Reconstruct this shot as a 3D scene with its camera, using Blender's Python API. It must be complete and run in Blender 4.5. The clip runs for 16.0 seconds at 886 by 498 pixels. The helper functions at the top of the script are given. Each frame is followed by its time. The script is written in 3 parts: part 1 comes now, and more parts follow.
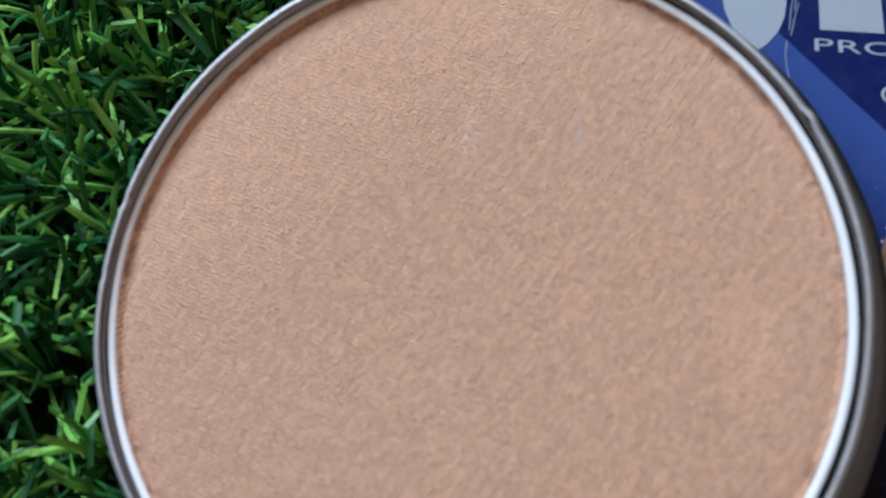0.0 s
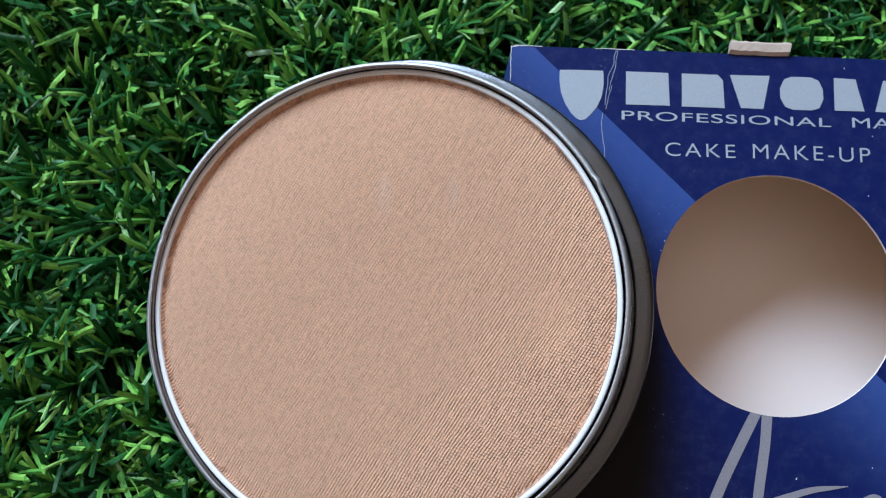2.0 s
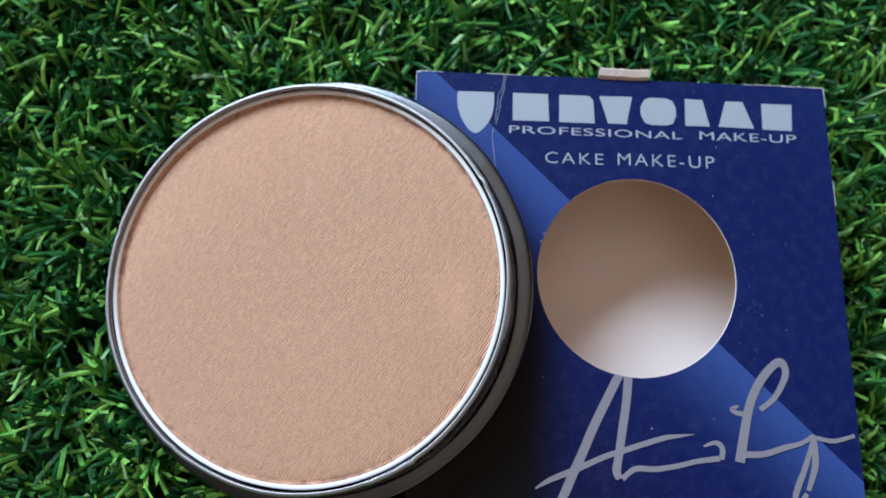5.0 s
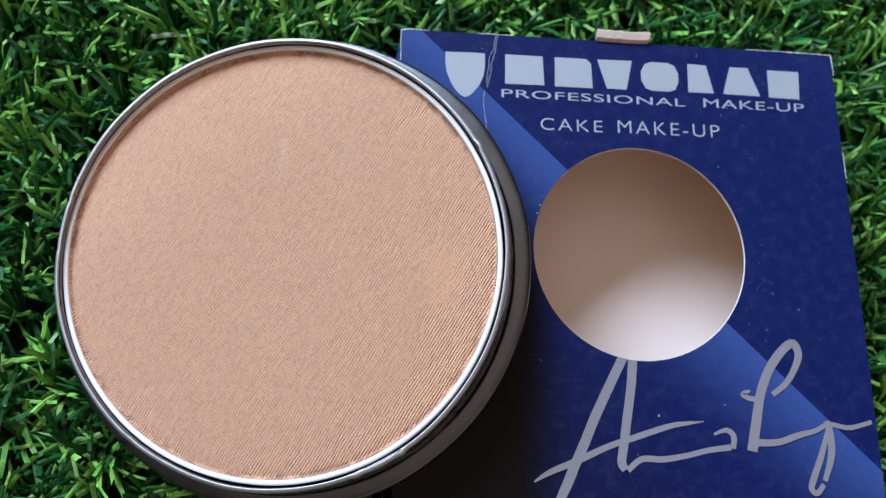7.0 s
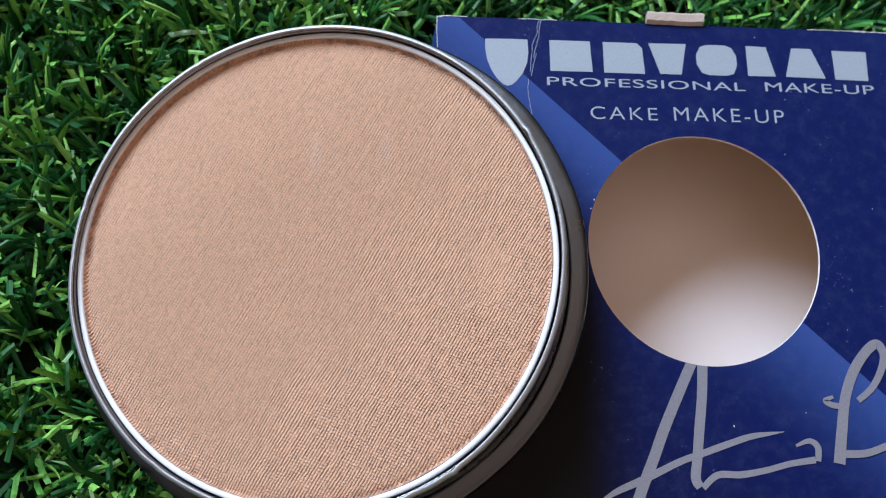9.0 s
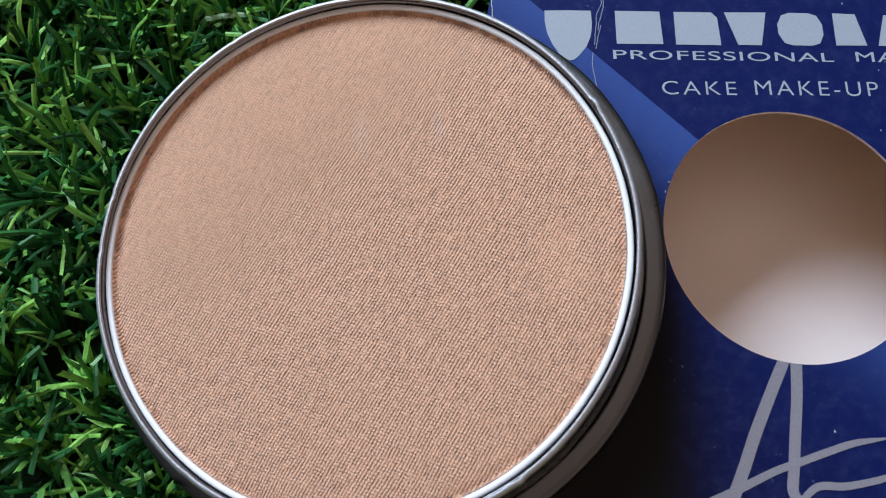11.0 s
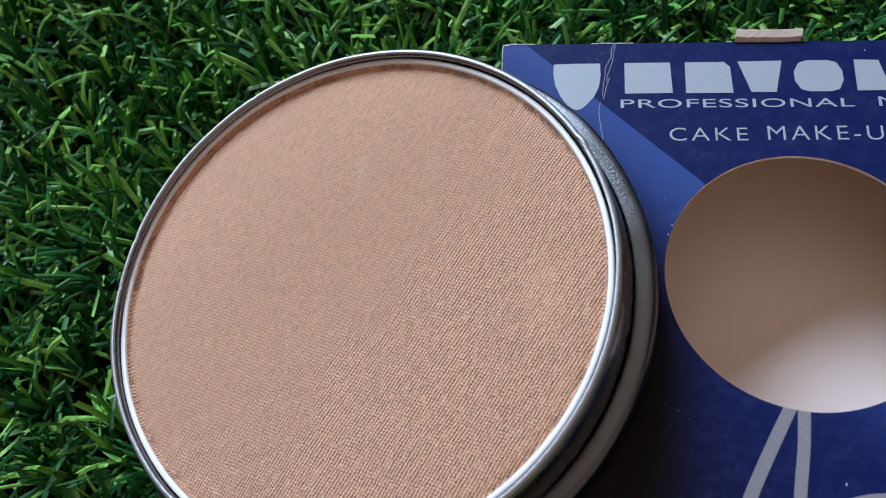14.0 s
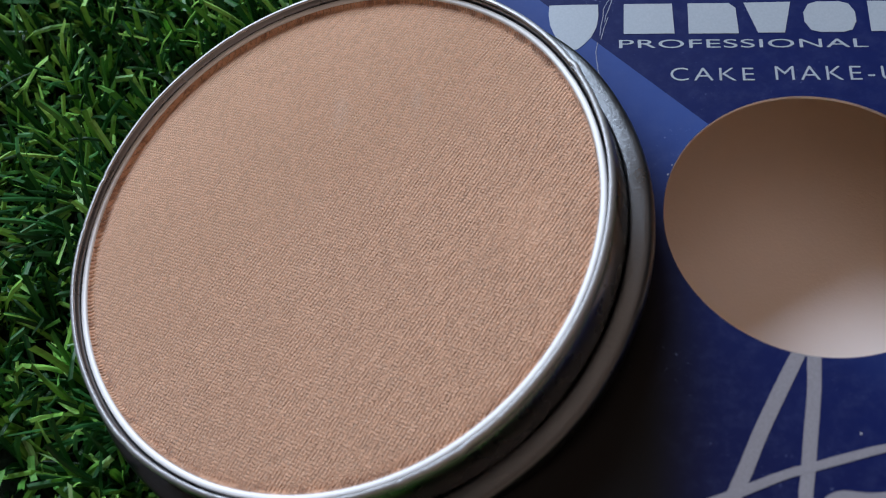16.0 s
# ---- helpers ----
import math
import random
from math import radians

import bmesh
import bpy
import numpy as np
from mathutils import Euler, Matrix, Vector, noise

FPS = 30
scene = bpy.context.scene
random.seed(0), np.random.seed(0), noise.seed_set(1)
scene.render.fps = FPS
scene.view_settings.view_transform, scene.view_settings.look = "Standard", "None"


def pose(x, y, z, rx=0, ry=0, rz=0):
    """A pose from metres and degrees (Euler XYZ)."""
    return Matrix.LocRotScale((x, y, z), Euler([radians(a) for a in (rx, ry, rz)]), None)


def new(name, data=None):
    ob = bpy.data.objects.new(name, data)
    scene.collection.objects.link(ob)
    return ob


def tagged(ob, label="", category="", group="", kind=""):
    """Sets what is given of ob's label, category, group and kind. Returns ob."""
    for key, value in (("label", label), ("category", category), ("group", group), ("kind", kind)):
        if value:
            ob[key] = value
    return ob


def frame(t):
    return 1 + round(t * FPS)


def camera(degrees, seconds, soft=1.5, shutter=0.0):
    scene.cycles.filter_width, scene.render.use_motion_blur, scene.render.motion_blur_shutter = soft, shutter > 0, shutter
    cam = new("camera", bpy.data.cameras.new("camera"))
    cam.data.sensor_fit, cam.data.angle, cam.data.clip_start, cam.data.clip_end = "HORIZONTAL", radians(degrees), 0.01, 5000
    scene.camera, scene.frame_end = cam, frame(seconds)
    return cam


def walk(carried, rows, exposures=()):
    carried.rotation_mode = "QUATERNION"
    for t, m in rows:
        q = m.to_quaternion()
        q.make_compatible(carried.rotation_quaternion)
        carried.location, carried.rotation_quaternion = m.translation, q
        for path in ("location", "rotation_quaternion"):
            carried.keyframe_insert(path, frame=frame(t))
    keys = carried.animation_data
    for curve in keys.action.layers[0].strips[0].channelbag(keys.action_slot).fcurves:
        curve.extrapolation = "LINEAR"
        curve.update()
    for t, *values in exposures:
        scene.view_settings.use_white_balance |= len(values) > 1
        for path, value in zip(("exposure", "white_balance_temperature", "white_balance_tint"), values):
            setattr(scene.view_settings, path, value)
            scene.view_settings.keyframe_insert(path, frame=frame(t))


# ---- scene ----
cam = camera(48.21, 16.0, soft=1.1)
# a small fixed-focus lens: what is much nearer or farther than the powder goes a little soft
cam.data.dof.use_dof = True
cam.data.dof.focus_distance = 0.145
cam.data.dof.aperture_fstop = 31.0
PATH = [
    (0.0, -0.02305, -0.06291, 0.11931, 15.421, -2.127, 3.148),
    (0.5, -0.02328, -0.05963, 0.13459, 12.545, -2.747, 2.386),
    (1.0, -0.01790, -0.06354, 0.14366, 13.128, -2.098, 2.290),
    (1.5, -0.01559, -0.06426, 0.15679, 12.122, -1.612, 1.852),
    (2.0, -0.01365, -0.06296, 0.17342, 11.037, -1.695, 1.626),
    (2.5, -0.00744, -0.06697, 0.17769, 12.063, -0.598, 1.359),
    (3.0, -0.00942, -0.06810, 0.18093, 12.651, -1.640, 1.112),
    (3.5, -0.00807, -0.06962, 0.18816, 12.082, -2.266, 1.000),
    (4.0, -0.00733, -0.07061, 0.19609, 11.879, -2.809, 0.854),
    (4.5, -0.00870, -0.07216, 0.20105, 12.005, -3.930, 0.895),
    (4.7, -0.00794, -0.07336, 0.20132, 12.325, -4.144, 0.817),
    (6.8, -0.01291, -0.07777, 0.18652, 13.318, -7.487, 0.289),
    (7.0, -0.01397, -0.07838, 0.18356, 13.559, -7.641, 0.059),
    (7.5, -0.01427, -0.08156, 0.17658, 15.180, -7.440, -0.315),
    (8.0, -0.01543, -0.08161, 0.17312, 15.659, -6.911, -0.698),
    (8.5, -0.01669, -0.08135, 0.17070, 16.017, -6.696, -0.967),
    (9.0, -0.01705, -0.08097, 0.16792, 16.065, -6.476, -1.187),
    (9.5, -0.01717, -0.08058, 0.16392, 16.340, -5.910, -1.588),
    (9.7, -0.01770, -0.08081, 0.16269, 16.528, -5.678, -1.539),
    (11.8, -0.01444, -0.08337, 0.14983, 18.293, -2.373, -0.719),
    (12.0, -0.01201, -0.08314, 0.15354, 18.301, -2.116, -0.526),
    (12.5, -0.00069, -0.08909, 0.15587, 19.520, -0.317, 1.047),
    (13.0, 0.00275, -0.09150, 0.15079, 21.173, 2.975, 1.842),
    (13.5, 0.00501, -0.09309, 0.15024, 22.914, 4.907, 2.295),
    (14.0, 0.00608, -0.09502, 0.14927, 25.667, 4.909, 2.844),
    (14.5, 0.00657, -0.09710, 0.14165, 27.457, 4.809, 3.344),
    (15.0, 0.00794, -0.09837, 0.14134, 27.814, 4.741, 3.404),
    (15.5, 0.01005, -0.10141, 0.13782, 28.147, 5.077, 3.771),
    (16.0, 0.00950, -0.10403, 0.13409, 28.717, 5.247, 4.053),
]
# seconds, stops, kelvin, tint: the clip's camera cools and darkens its picture a little on the way
EXPOSURES = [
    (0.0, -0.40, 6000, 8), (1.0, -0.38, 6000, 8), (2.0, -0.27, 5950, 7), (4.5, -0.25, 5980, 7), (7.0, -0.11, 6080, 11), (8.0, -0.13, 6080, 11),
    (9.5, -0.23, 6080, 11), (12.0, -0.37, 6230, 11), (14.0, -0.39, 6030, 10), (15.0, -0.39, 6030, 10), (15.5, -0.51, 6230, 11), (16.0, -0.64, 6330, 11),
]
walk(cam, [(t, pose(x, y, z, rx, ry, rz)) for t, x, y, z, rx, ry, rz in PATH], EXPOSURES)

# ---- world, light ----
CM = 0.01
FACE = 0.024            # height of the carton's printed face above the turf backing
ROOM_TURN = 34.0        # the window wall faces this way, degrees from +y to the left
WIN_Y, WIN_Z, WIN_W, WIN_H = 1.45, 1.16, 1.35, 0.98

world = bpy.data.worlds.new("world")
scene.world = world
world.use_nodes = True
wn = world.node_tree
sky = wn.nodes.new("ShaderNodeTexSky")
sky.sky_type = "NISHITA"
sky.sun_disc = False
sky.sun_elevation = radians(50)
sky.sun_rotation = radians(140)
wn.nodes["Background"].inputs["Strength"].default_value = 0.10
wn.links.new(sky.outputs[0], wn.nodes["Background"].inputs["Color"])

room = pose(0.0, 0.0, 0.0, 0, 0, ROOM_TURN)
lamp_data = bpy.data.lights.new("window_light", "AREA")
lamp_data.shape = "RECTANGLE"
lamp_data.size, lamp_data.size_y = WIN_W, WIN_H
lamp_data.energy = 98.0
lamp_data.color = (0.75, 0.86, 1.0)
lamp = new("window_light", lamp_data)
lamp.matrix_world = room @ pose(0, WIN_Y + 0.02, WIN_Z, -90, 0, 0)


# ---- materials ----
def mat(name, rough=0.5, metal=0.0, color=(0.5, 0.5, 0.5)):
    m = bpy.data.materials.new(name)
    m.use_nodes = True
    b = m.node_tree.nodes["Principled BSDF"]
    b.inputs["Roughness"].default_value = rough
    b.inputs["Metallic"].default_value = metal
    b.inputs["Base Color"].default_value = (*color, 1)
    return m, m.node_tree, b


def calc(nt, op, a, b=None, c=None):
    n = nt.nodes.new("ShaderNodeMath")
    n.operation = op
    for i, v in enumerate((a, b, c)):
        if v is None:
            continue
        if isinstance(v, (int, float)):
            n.inputs[i].default_value = v
        else:
            nt.links.new(v, n.inputs[i])
    return n.outputs[0]


def noise_tex(nt, vec, scale, detail=3.0, rough=0.5):
    n = nt.nodes.new("ShaderNodeTexNoise")
    n.inputs["Scale"].default_value, n.inputs["Detail"].default_value, n.inputs["Roughness"].default_value = scale, detail, rough
    nt.links.new(vec, n.inputs["Vector"])
    return n.outputs["Fac"]


def ramp(nt, fac, stops):
    r = nt.nodes.new("ShaderNodeValToRGB")
    els = r.color_ramp.elements
    while len(els) < len(stops):
        els.new(0.5)
    for el, (p, c) in zip(els, stops):
        el.position, el.color = p, (*c, 1)
    nt.links.new(fac, r.inputs["Fac"])
    return r.outputs["Color"]


def mix(nt, fac, a, b):
    n = nt.nodes.new("ShaderNodeMix")
    n.data_type = "RGBA"
    for slot, v in ((0, fac), (6, a), (7, b)):
        if isinstance(v, (int, float)):
            n.inputs[slot].default_value = v
        elif isinstance(v, tuple):
            n.inputs[slot].default_value = (*v, 1)
        else:
            nt.links.new(v, n.inputs[slot])
    return n.outputs[2]


def bump(nt, bsdf, height, dist, strength=1.0, under=None):
    n = nt.nodes.new("ShaderNodeBump")
    n.inputs["Distance"].default_value, n.inputs["Strength"].default_value = dist, strength
    nt.links.new(height, n.inputs["Height"])
    if under is not None:
        nt.links.new(under, n.inputs["Normal"])
    nt.links.new(n.outputs[0], bsdf.inputs["Normal"])
    return n.outputs[0]


def coords(nt):
    return nt.nodes.new("ShaderNodeTexCoord").outputs["Object"]


def split(nt, vec):
    n = nt.nodes.new("ShaderNodeSeparateXYZ")
    nt.links.new(vec, n.inputs[0])
    return n.outputs


def smooth_step(nt, v, lo, hi):
    n = nt.nodes.new("ShaderNodeMapRange")
    n.interpolation_type = "SMOOTHSTEP"
    n.inputs["From Min"].default_value, n.inputs["From Max"].default_value = lo, hi
    nt.links.new(v, n.inputs["Value"])
    return n.outputs[0]


def make_grass():
    m, nt, b = mat("turf_blade", 0.45)
    geo = nt.nodes.new("ShaderNodeNewGeometry")
    col = ramp(nt, geo.outputs["Random Per Island"], [
        (0.0, (0.006, 0.046, 0.010)), (0.32, (0.018, 0.105, 0.024)), (0.55, (0.046, 0.200, 0.048)),
        (0.62, (0.125, 0.380, 0.064)), (0.82, (0.245, 0.550, 0.092)), (0.96, (0.350, 0.690, 0.145)), (1.0, (0.330, 0.520, 0.310))])
    n1 = noise_tex(nt, coords(nt), 420, 3, 0.6)
    col2 = mix(nt, smooth_step(nt, n1, 0.46, 0.72), col, mix(nt, 0.55, col, (0.016, 0.085, 0.018)))
    nt.links.new(col2, b.inputs["Base Color"])
    b.inputs["Specular IOR Level"].default_value = 0.28
    bump(nt, b, noise_tex(nt, coords(nt), 2500, 2), 0.0001, 0.5)
    tr = nt.nodes.new("ShaderNodeBsdfTranslucent")
    nt.links.new(col2, tr.inputs["Color"])
    ms = nt.nodes.new("ShaderNodeMixShader")
    ms.inputs[0].default_value = 0.02
    nt.links.new(b.outputs[0], ms.inputs[1])
    nt.links.new(tr.outputs[0], ms.inputs[2])
    nt.links.new(ms.outputs[0], nt.nodes["Material Output"].inputs["Surface"])
    return m


def make_backing():
    m, nt, b = mat("turf_backing", 0.9)
    c = coords(nt)
    col = ramp(nt, noise_tex(nt, c, 180, 5), [(0.3, (0.004, 0.010, 0.004)), (0.7, (0.015, 0.040, 0.012))])
    nt.links.new(col, b.inputs["Base Color"])
    bump(nt, b, noise_tex(nt, c, 500, 4), 0.001, 0.8)
    return m


def make_metal(name, rough, tone, metal, grain=1.0, lumps=1.0, specks=0.35):
    m, nt, b = mat(name, rough, metal)
    c = coords(nt)
    n1 = noise_tex(nt, c, 220, 4)
    n2 = noise_tex(nt, c, 2600, 3)
    col = mix(nt, n1, tuple(0.86 * v for v in tone), tone)
    nt.links.new(col, b.inputs["Base Color"])
    r = calc(nt, "ADD", calc(nt, "MULTIPLY", n1, 0.18), rough - 0.07)
    nt.links.new(r, b.inputs["Roughness"])
    h = calc(nt, "ADD", calc(nt, "MULTIPLY", n2, specks), calc(nt, "MULTIPLY", n1, lumps))
    bump(nt, b, h, 0.00012, 0.8 * grain)
    return m


def make_powder():
    """Pressed powder with the weave of the pressing cloth on it."""
    m, nt, b = mat("pressed_powder", 0.85)
    c = coords(nt)
    x, y, z = split(nt, c)
    a = radians(57.5)
    across, along_pitch = 0.00042, 0.00046
    w1 = calc(nt, "MULTIPLY", calc(nt, "SUBTRACT", noise_tex(nt, c, 70, 2), 0.5), 0.0012)
    w2 = calc(nt, "MULTIPLY", calc(nt, "SUBTRACT", noise_tex(nt, c, 1500, 3), 0.5), 0.00022)
    u = calc(nt, "ADD", calc(nt, "ADD", calc(nt, "MULTIPLY", x, math.cos(a)), calc(nt, "MULTIPLY", y, math.sin(a))), w2)
    v = calc(nt, "ADD", calc(nt, "ADD", calc(nt, "MULTIPLY", x, -math.sin(a)), calc(nt, "MULTIPLY", y, math.cos(a))), calc(nt, "ADD", w1, w2))
    vr = calc(nt, "DIVIDE", v, across)
    row = calc(nt, "FLOOR", vr)
    ridge = calc(nt, "SINE", calc(nt, "MULTIPLY", calc(nt, "FRACT", vr), math.pi))
    shift = nt.nodes.new("ShaderNodeTexWhiteNoise")
    shift.noise_dimensions = "1D"
    nt.links.new(row, shift.inputs["W"])
    along = calc(nt, "ADD", calc(nt, "DIVIDE", u, along_pitch), calc(nt, "ADD", calc(nt, "MULTIPLY", row, 0.20), calc(nt, "MULTIPLY", shift.outputs["Value"], 0.30)))
    cross = calc(nt, "SINE", calc(nt, "MULTIPLY", calc(nt, "FRACT", along), math.pi))
    cell = nt.nodes.new("ShaderNodeCombineXYZ")
    nt.links.new(row, cell.inputs[0])
    nt.links.new(calc(nt, "FLOOR", along), cell.inputs[1])
    white = nt.nodes.new("ShaderNodeTexWhiteNoise")
    white.noise_dimensions = "2D"
    nt.links.new(cell.outputs[0], white.inputs["Vector"])
    pick = white.outputs["Value"]
    # the grooves come and go along their length
    run = nt.nodes.new("ShaderNodeCombineXYZ")
    nt.links.new(calc(nt, "MULTIPLY", u, 0.45), run.inputs[0])
    nt.links.new(v, run.inputs[1])
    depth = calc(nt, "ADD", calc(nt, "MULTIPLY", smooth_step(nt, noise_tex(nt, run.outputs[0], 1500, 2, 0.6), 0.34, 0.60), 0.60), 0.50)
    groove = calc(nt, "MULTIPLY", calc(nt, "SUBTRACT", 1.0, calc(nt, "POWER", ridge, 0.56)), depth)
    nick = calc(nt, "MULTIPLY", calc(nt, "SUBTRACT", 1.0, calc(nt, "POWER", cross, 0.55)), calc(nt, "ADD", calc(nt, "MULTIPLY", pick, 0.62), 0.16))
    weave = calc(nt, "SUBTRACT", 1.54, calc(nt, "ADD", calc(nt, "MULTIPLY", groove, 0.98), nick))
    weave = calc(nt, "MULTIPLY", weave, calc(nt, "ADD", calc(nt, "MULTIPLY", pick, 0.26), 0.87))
    # the weave grows shallower towards one side of the cake
    side = calc(nt, "SUBTRACT", calc(nt, "MULTIPLY", y, 0.83), calc(nt, "MULTIPLY", x, 0.55))
    side = calc(nt, "ADD", side, calc(nt, "MULTIPLY", calc(nt, "SUBTRACT", noise_tex(nt, c, 120, 4), 0.5), 0.016))
    fade = calc(nt, "MULTIPLY", smooth_step(nt, side, 0.026, 0.008), calc(nt, "ADD", calc(nt, "MULTIPLY", noise_tex(nt, c, 45, 3), 0.5), 0.75))
    # a small rubbed patch and two faint pale marks
    rub = calc(nt, "ADD", calc(nt, "POWER", calc(nt, "DIVIDE", calc(nt, "SUBTRACT", x, 0.0263), 0.0042), 2.0),
               calc(nt, "POWER", calc(nt, "DIVIDE", calc(nt, "ADD", y, 0.0030), 0.0075), 2.0))
    rub = smooth_step(nt, calc(nt, "ADD", rub, calc(nt, "MULTIPLY", noise_tex(nt, c, 300, 3), 0.8)), 1.5, 0.4)
    keep = calc(nt, "SUBTRACT", calc(nt, "ADD", calc(nt, "MULTIPLY", fade, 0.26), 0.75), calc(nt, "MULTIPLY", rub, 0.35))
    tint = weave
    weave = calc(nt, "MULTIPLY", weave, keep)
    flat_uv = nt.nodes.new("ShaderNodeCombineXYZ")
    nt.links.new(calc(nt, "MULTIPLY", u, 0.30), flat_uv.inputs[0])
    nt.links.new(v, flat_uv.inputs[1])
    streak = noise_tex(nt, flat_uv.outputs[0], 1300, 3, 0.6)
    grit = noise_tex(nt, c, 5200, 3, 0.75)
    tone = noise_tex(nt, c, 38, 4)
    col = mix(nt, tone, (0.83, 0.457, 0.277), (0.86, 0.492, 0.307))
    col = mix(nt, calc(nt, "MULTIPLY", smooth_step(nt, grit, 0.52, 0.66), 0.80), col, (0.92, 0.66, 0.48))
    # shade of grooves, low cells and streaks is put into the colour
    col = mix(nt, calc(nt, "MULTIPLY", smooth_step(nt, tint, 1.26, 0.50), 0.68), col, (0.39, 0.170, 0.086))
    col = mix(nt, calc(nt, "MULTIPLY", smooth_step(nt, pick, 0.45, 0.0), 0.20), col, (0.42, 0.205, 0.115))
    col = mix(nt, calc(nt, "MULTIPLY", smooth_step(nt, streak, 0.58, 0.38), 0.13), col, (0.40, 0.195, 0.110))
    pale = None
    for px, py, sx, sy in ((0.0110, 0.0160, 0.0011, 0.0032), (0.0004, 0.0160, 0.0013, 0.0042)):
        e = calc(nt, "ADD", calc(nt, "POWER", calc(nt, "DIVIDE", calc(nt, "SUBTRACT", x, px), sx), 2.0),
                 calc(nt, "POWER", calc(nt, "DIVIDE", calc(nt, "SUBTRACT", y, py), sy), 2.0))
        k = smooth_step(nt, calc(nt, "ADD", e, calc(nt, "MULTIPLY", noise_tex(nt, c, 500, 3), 1.2)), 1.8, 0.3)
        pale = k if pale is None else calc(nt, "MAXIMUM", pale, k)
    col = mix(nt, calc(nt, "MULTIPLY", pale, 0.20), col, (0.86, 0.68, 0.58))
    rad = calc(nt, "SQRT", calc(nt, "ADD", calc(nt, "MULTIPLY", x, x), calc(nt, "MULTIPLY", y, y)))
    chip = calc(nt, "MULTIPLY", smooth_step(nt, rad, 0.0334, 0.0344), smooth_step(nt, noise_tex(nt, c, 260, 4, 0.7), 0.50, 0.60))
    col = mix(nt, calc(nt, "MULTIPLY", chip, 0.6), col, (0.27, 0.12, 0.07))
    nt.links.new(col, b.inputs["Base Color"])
    h = calc(nt, "ADD", calc(nt, "ADD", weave, calc(nt, "MULTIPLY", streak, 0.5)), calc(nt, "MULTIPLY", grit, 0.6))
    bump(nt, b, h, 0.00028, 1.0)
    b.inputs["Sheen Weight"].default_value = 0.30
    b.inputs["Sheen Roughness"].default_value = 0.5
    return m


def make_print():
    """Printed carton face: navy with a lighter blue that fades away from a diagonal line."""
    m, nt, b = mat("printed_navy_card", 0.38)
    c = coords(nt)
    x, y, z = split(nt, c)
    s = calc(nt, "MULTIPLY", calc(nt, "ADD", y, calc(nt, "MULTIPLY", calc(nt, "SUBTRACT", x, 0.35 * CM), 0.962)), -100 / 1.388)
    under = calc(nt, "GREATER_THAN", s, 0.0)
    fall = smooth_step(nt, s, 1.75, -0.6)
    amt = calc(nt, "MULTIPLY", under, fall)
    # above the line a faint lift towards the far corner
    lift = calc(nt, "MULTIPLY", smooth_step(nt, s, -3.0, -6.0), 0.10)
    fac = calc(nt, "ADD", amt, lift)
    n1 = noise_tex(nt, c, 320, 4)
    navy = mix(nt, n1, (0.0026, 0.0088, 0.074), (0.0036, 0.0116, 0.092))
    blue = mix(nt, n1, (0.036, 0.076, 0.275), (0.046, 0.095, 0.320))
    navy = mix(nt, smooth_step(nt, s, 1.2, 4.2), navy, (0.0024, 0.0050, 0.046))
    # the print runs out into black towards the lower part of one side, with the tin's shade put into the colour too
    ink_and_shade = calc(nt, "MULTIPLY", smooth_step(nt, x, 2.95 * CM, 1.90 * CM), smooth_step(nt, s, 0.9, 2.4))
    navy = mix(nt, ink_and_shade, navy, (0.0022, 0.0016, 0.0022))
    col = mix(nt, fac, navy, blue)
    n2 = noise_tex(nt, c, 1500, 5, 0.65)
    n3 = noise_tex(nt, c, 90, 2)
    scuff = calc(nt, "MULTIPLY", smooth_step(nt, n2, 0.60, 0.72), smooth_step(nt, n3, 0.52, 0.70))
    col = mix(nt, calc(nt, "MULTIPLY", scuff, 0.55), col, (0.20, 0.25, 0.45))
    cloud = calc(nt, "MULTIPLY", smooth_step(nt, noise_tex(nt, c, 420, 6, 0.72), 0.42, 0.75), calc(nt, "MULTIPLY", calc(nt, "SUBTRACT", 1.0, ink_and_shade), 0.11))
    col = mix(nt, cloud, col, (0.10, 0.13, 0.27))
    nt.links.new(col, b.inputs["Base Color"])
    rr = calc(nt, "ADD", calc(nt, "MULTIPLY", n3, 0.16), 0.40)
    b.inputs["Specular IOR Level"].default_value = 0.16
    nt.links.new(rr, b.inputs["Roughness"])
    bump(nt, b, calc(nt, "ADD", n3, calc(nt, "MULTIPLY", n2, 0.06)), 0.0004, 0.18)
    return m


def make_card(name, lo, hi, rough=0.8, scale=700):
    m, nt, b = mat(name, rough)
    c = coords(nt)
    nt.links.new(mix(nt, noise_tex(nt, c, scale, 4), lo, hi), b.inputs["Base Color"])
    bump(nt, b, noise_tex(nt, c, scale * 3, 3), 0.00008, 0.4)
    return m


def make_silver(name, lo, hi):
    m, nt, b = mat(name, 0.42, 0.15)
    c = coords(nt)
    n = noise_tex(nt, c, 2600, 4, 0.7)
    nt.links.new(mix(nt, smooth_step(nt, n, 0.3, 0.75), lo, hi), b.inputs["Base Color"])
    return m


def make_wall(name, lo, hi):
    m, nt, b = mat(name, 0.9)
    c = coords(nt)
    nt.links.new(mix(nt, noise_tex(nt, c, 3, 4), lo, hi), b.inputs["Base Color"])
    bump(nt, b, noise_tex(nt, c, 90, 4), 0.001, 0.3)
    return m


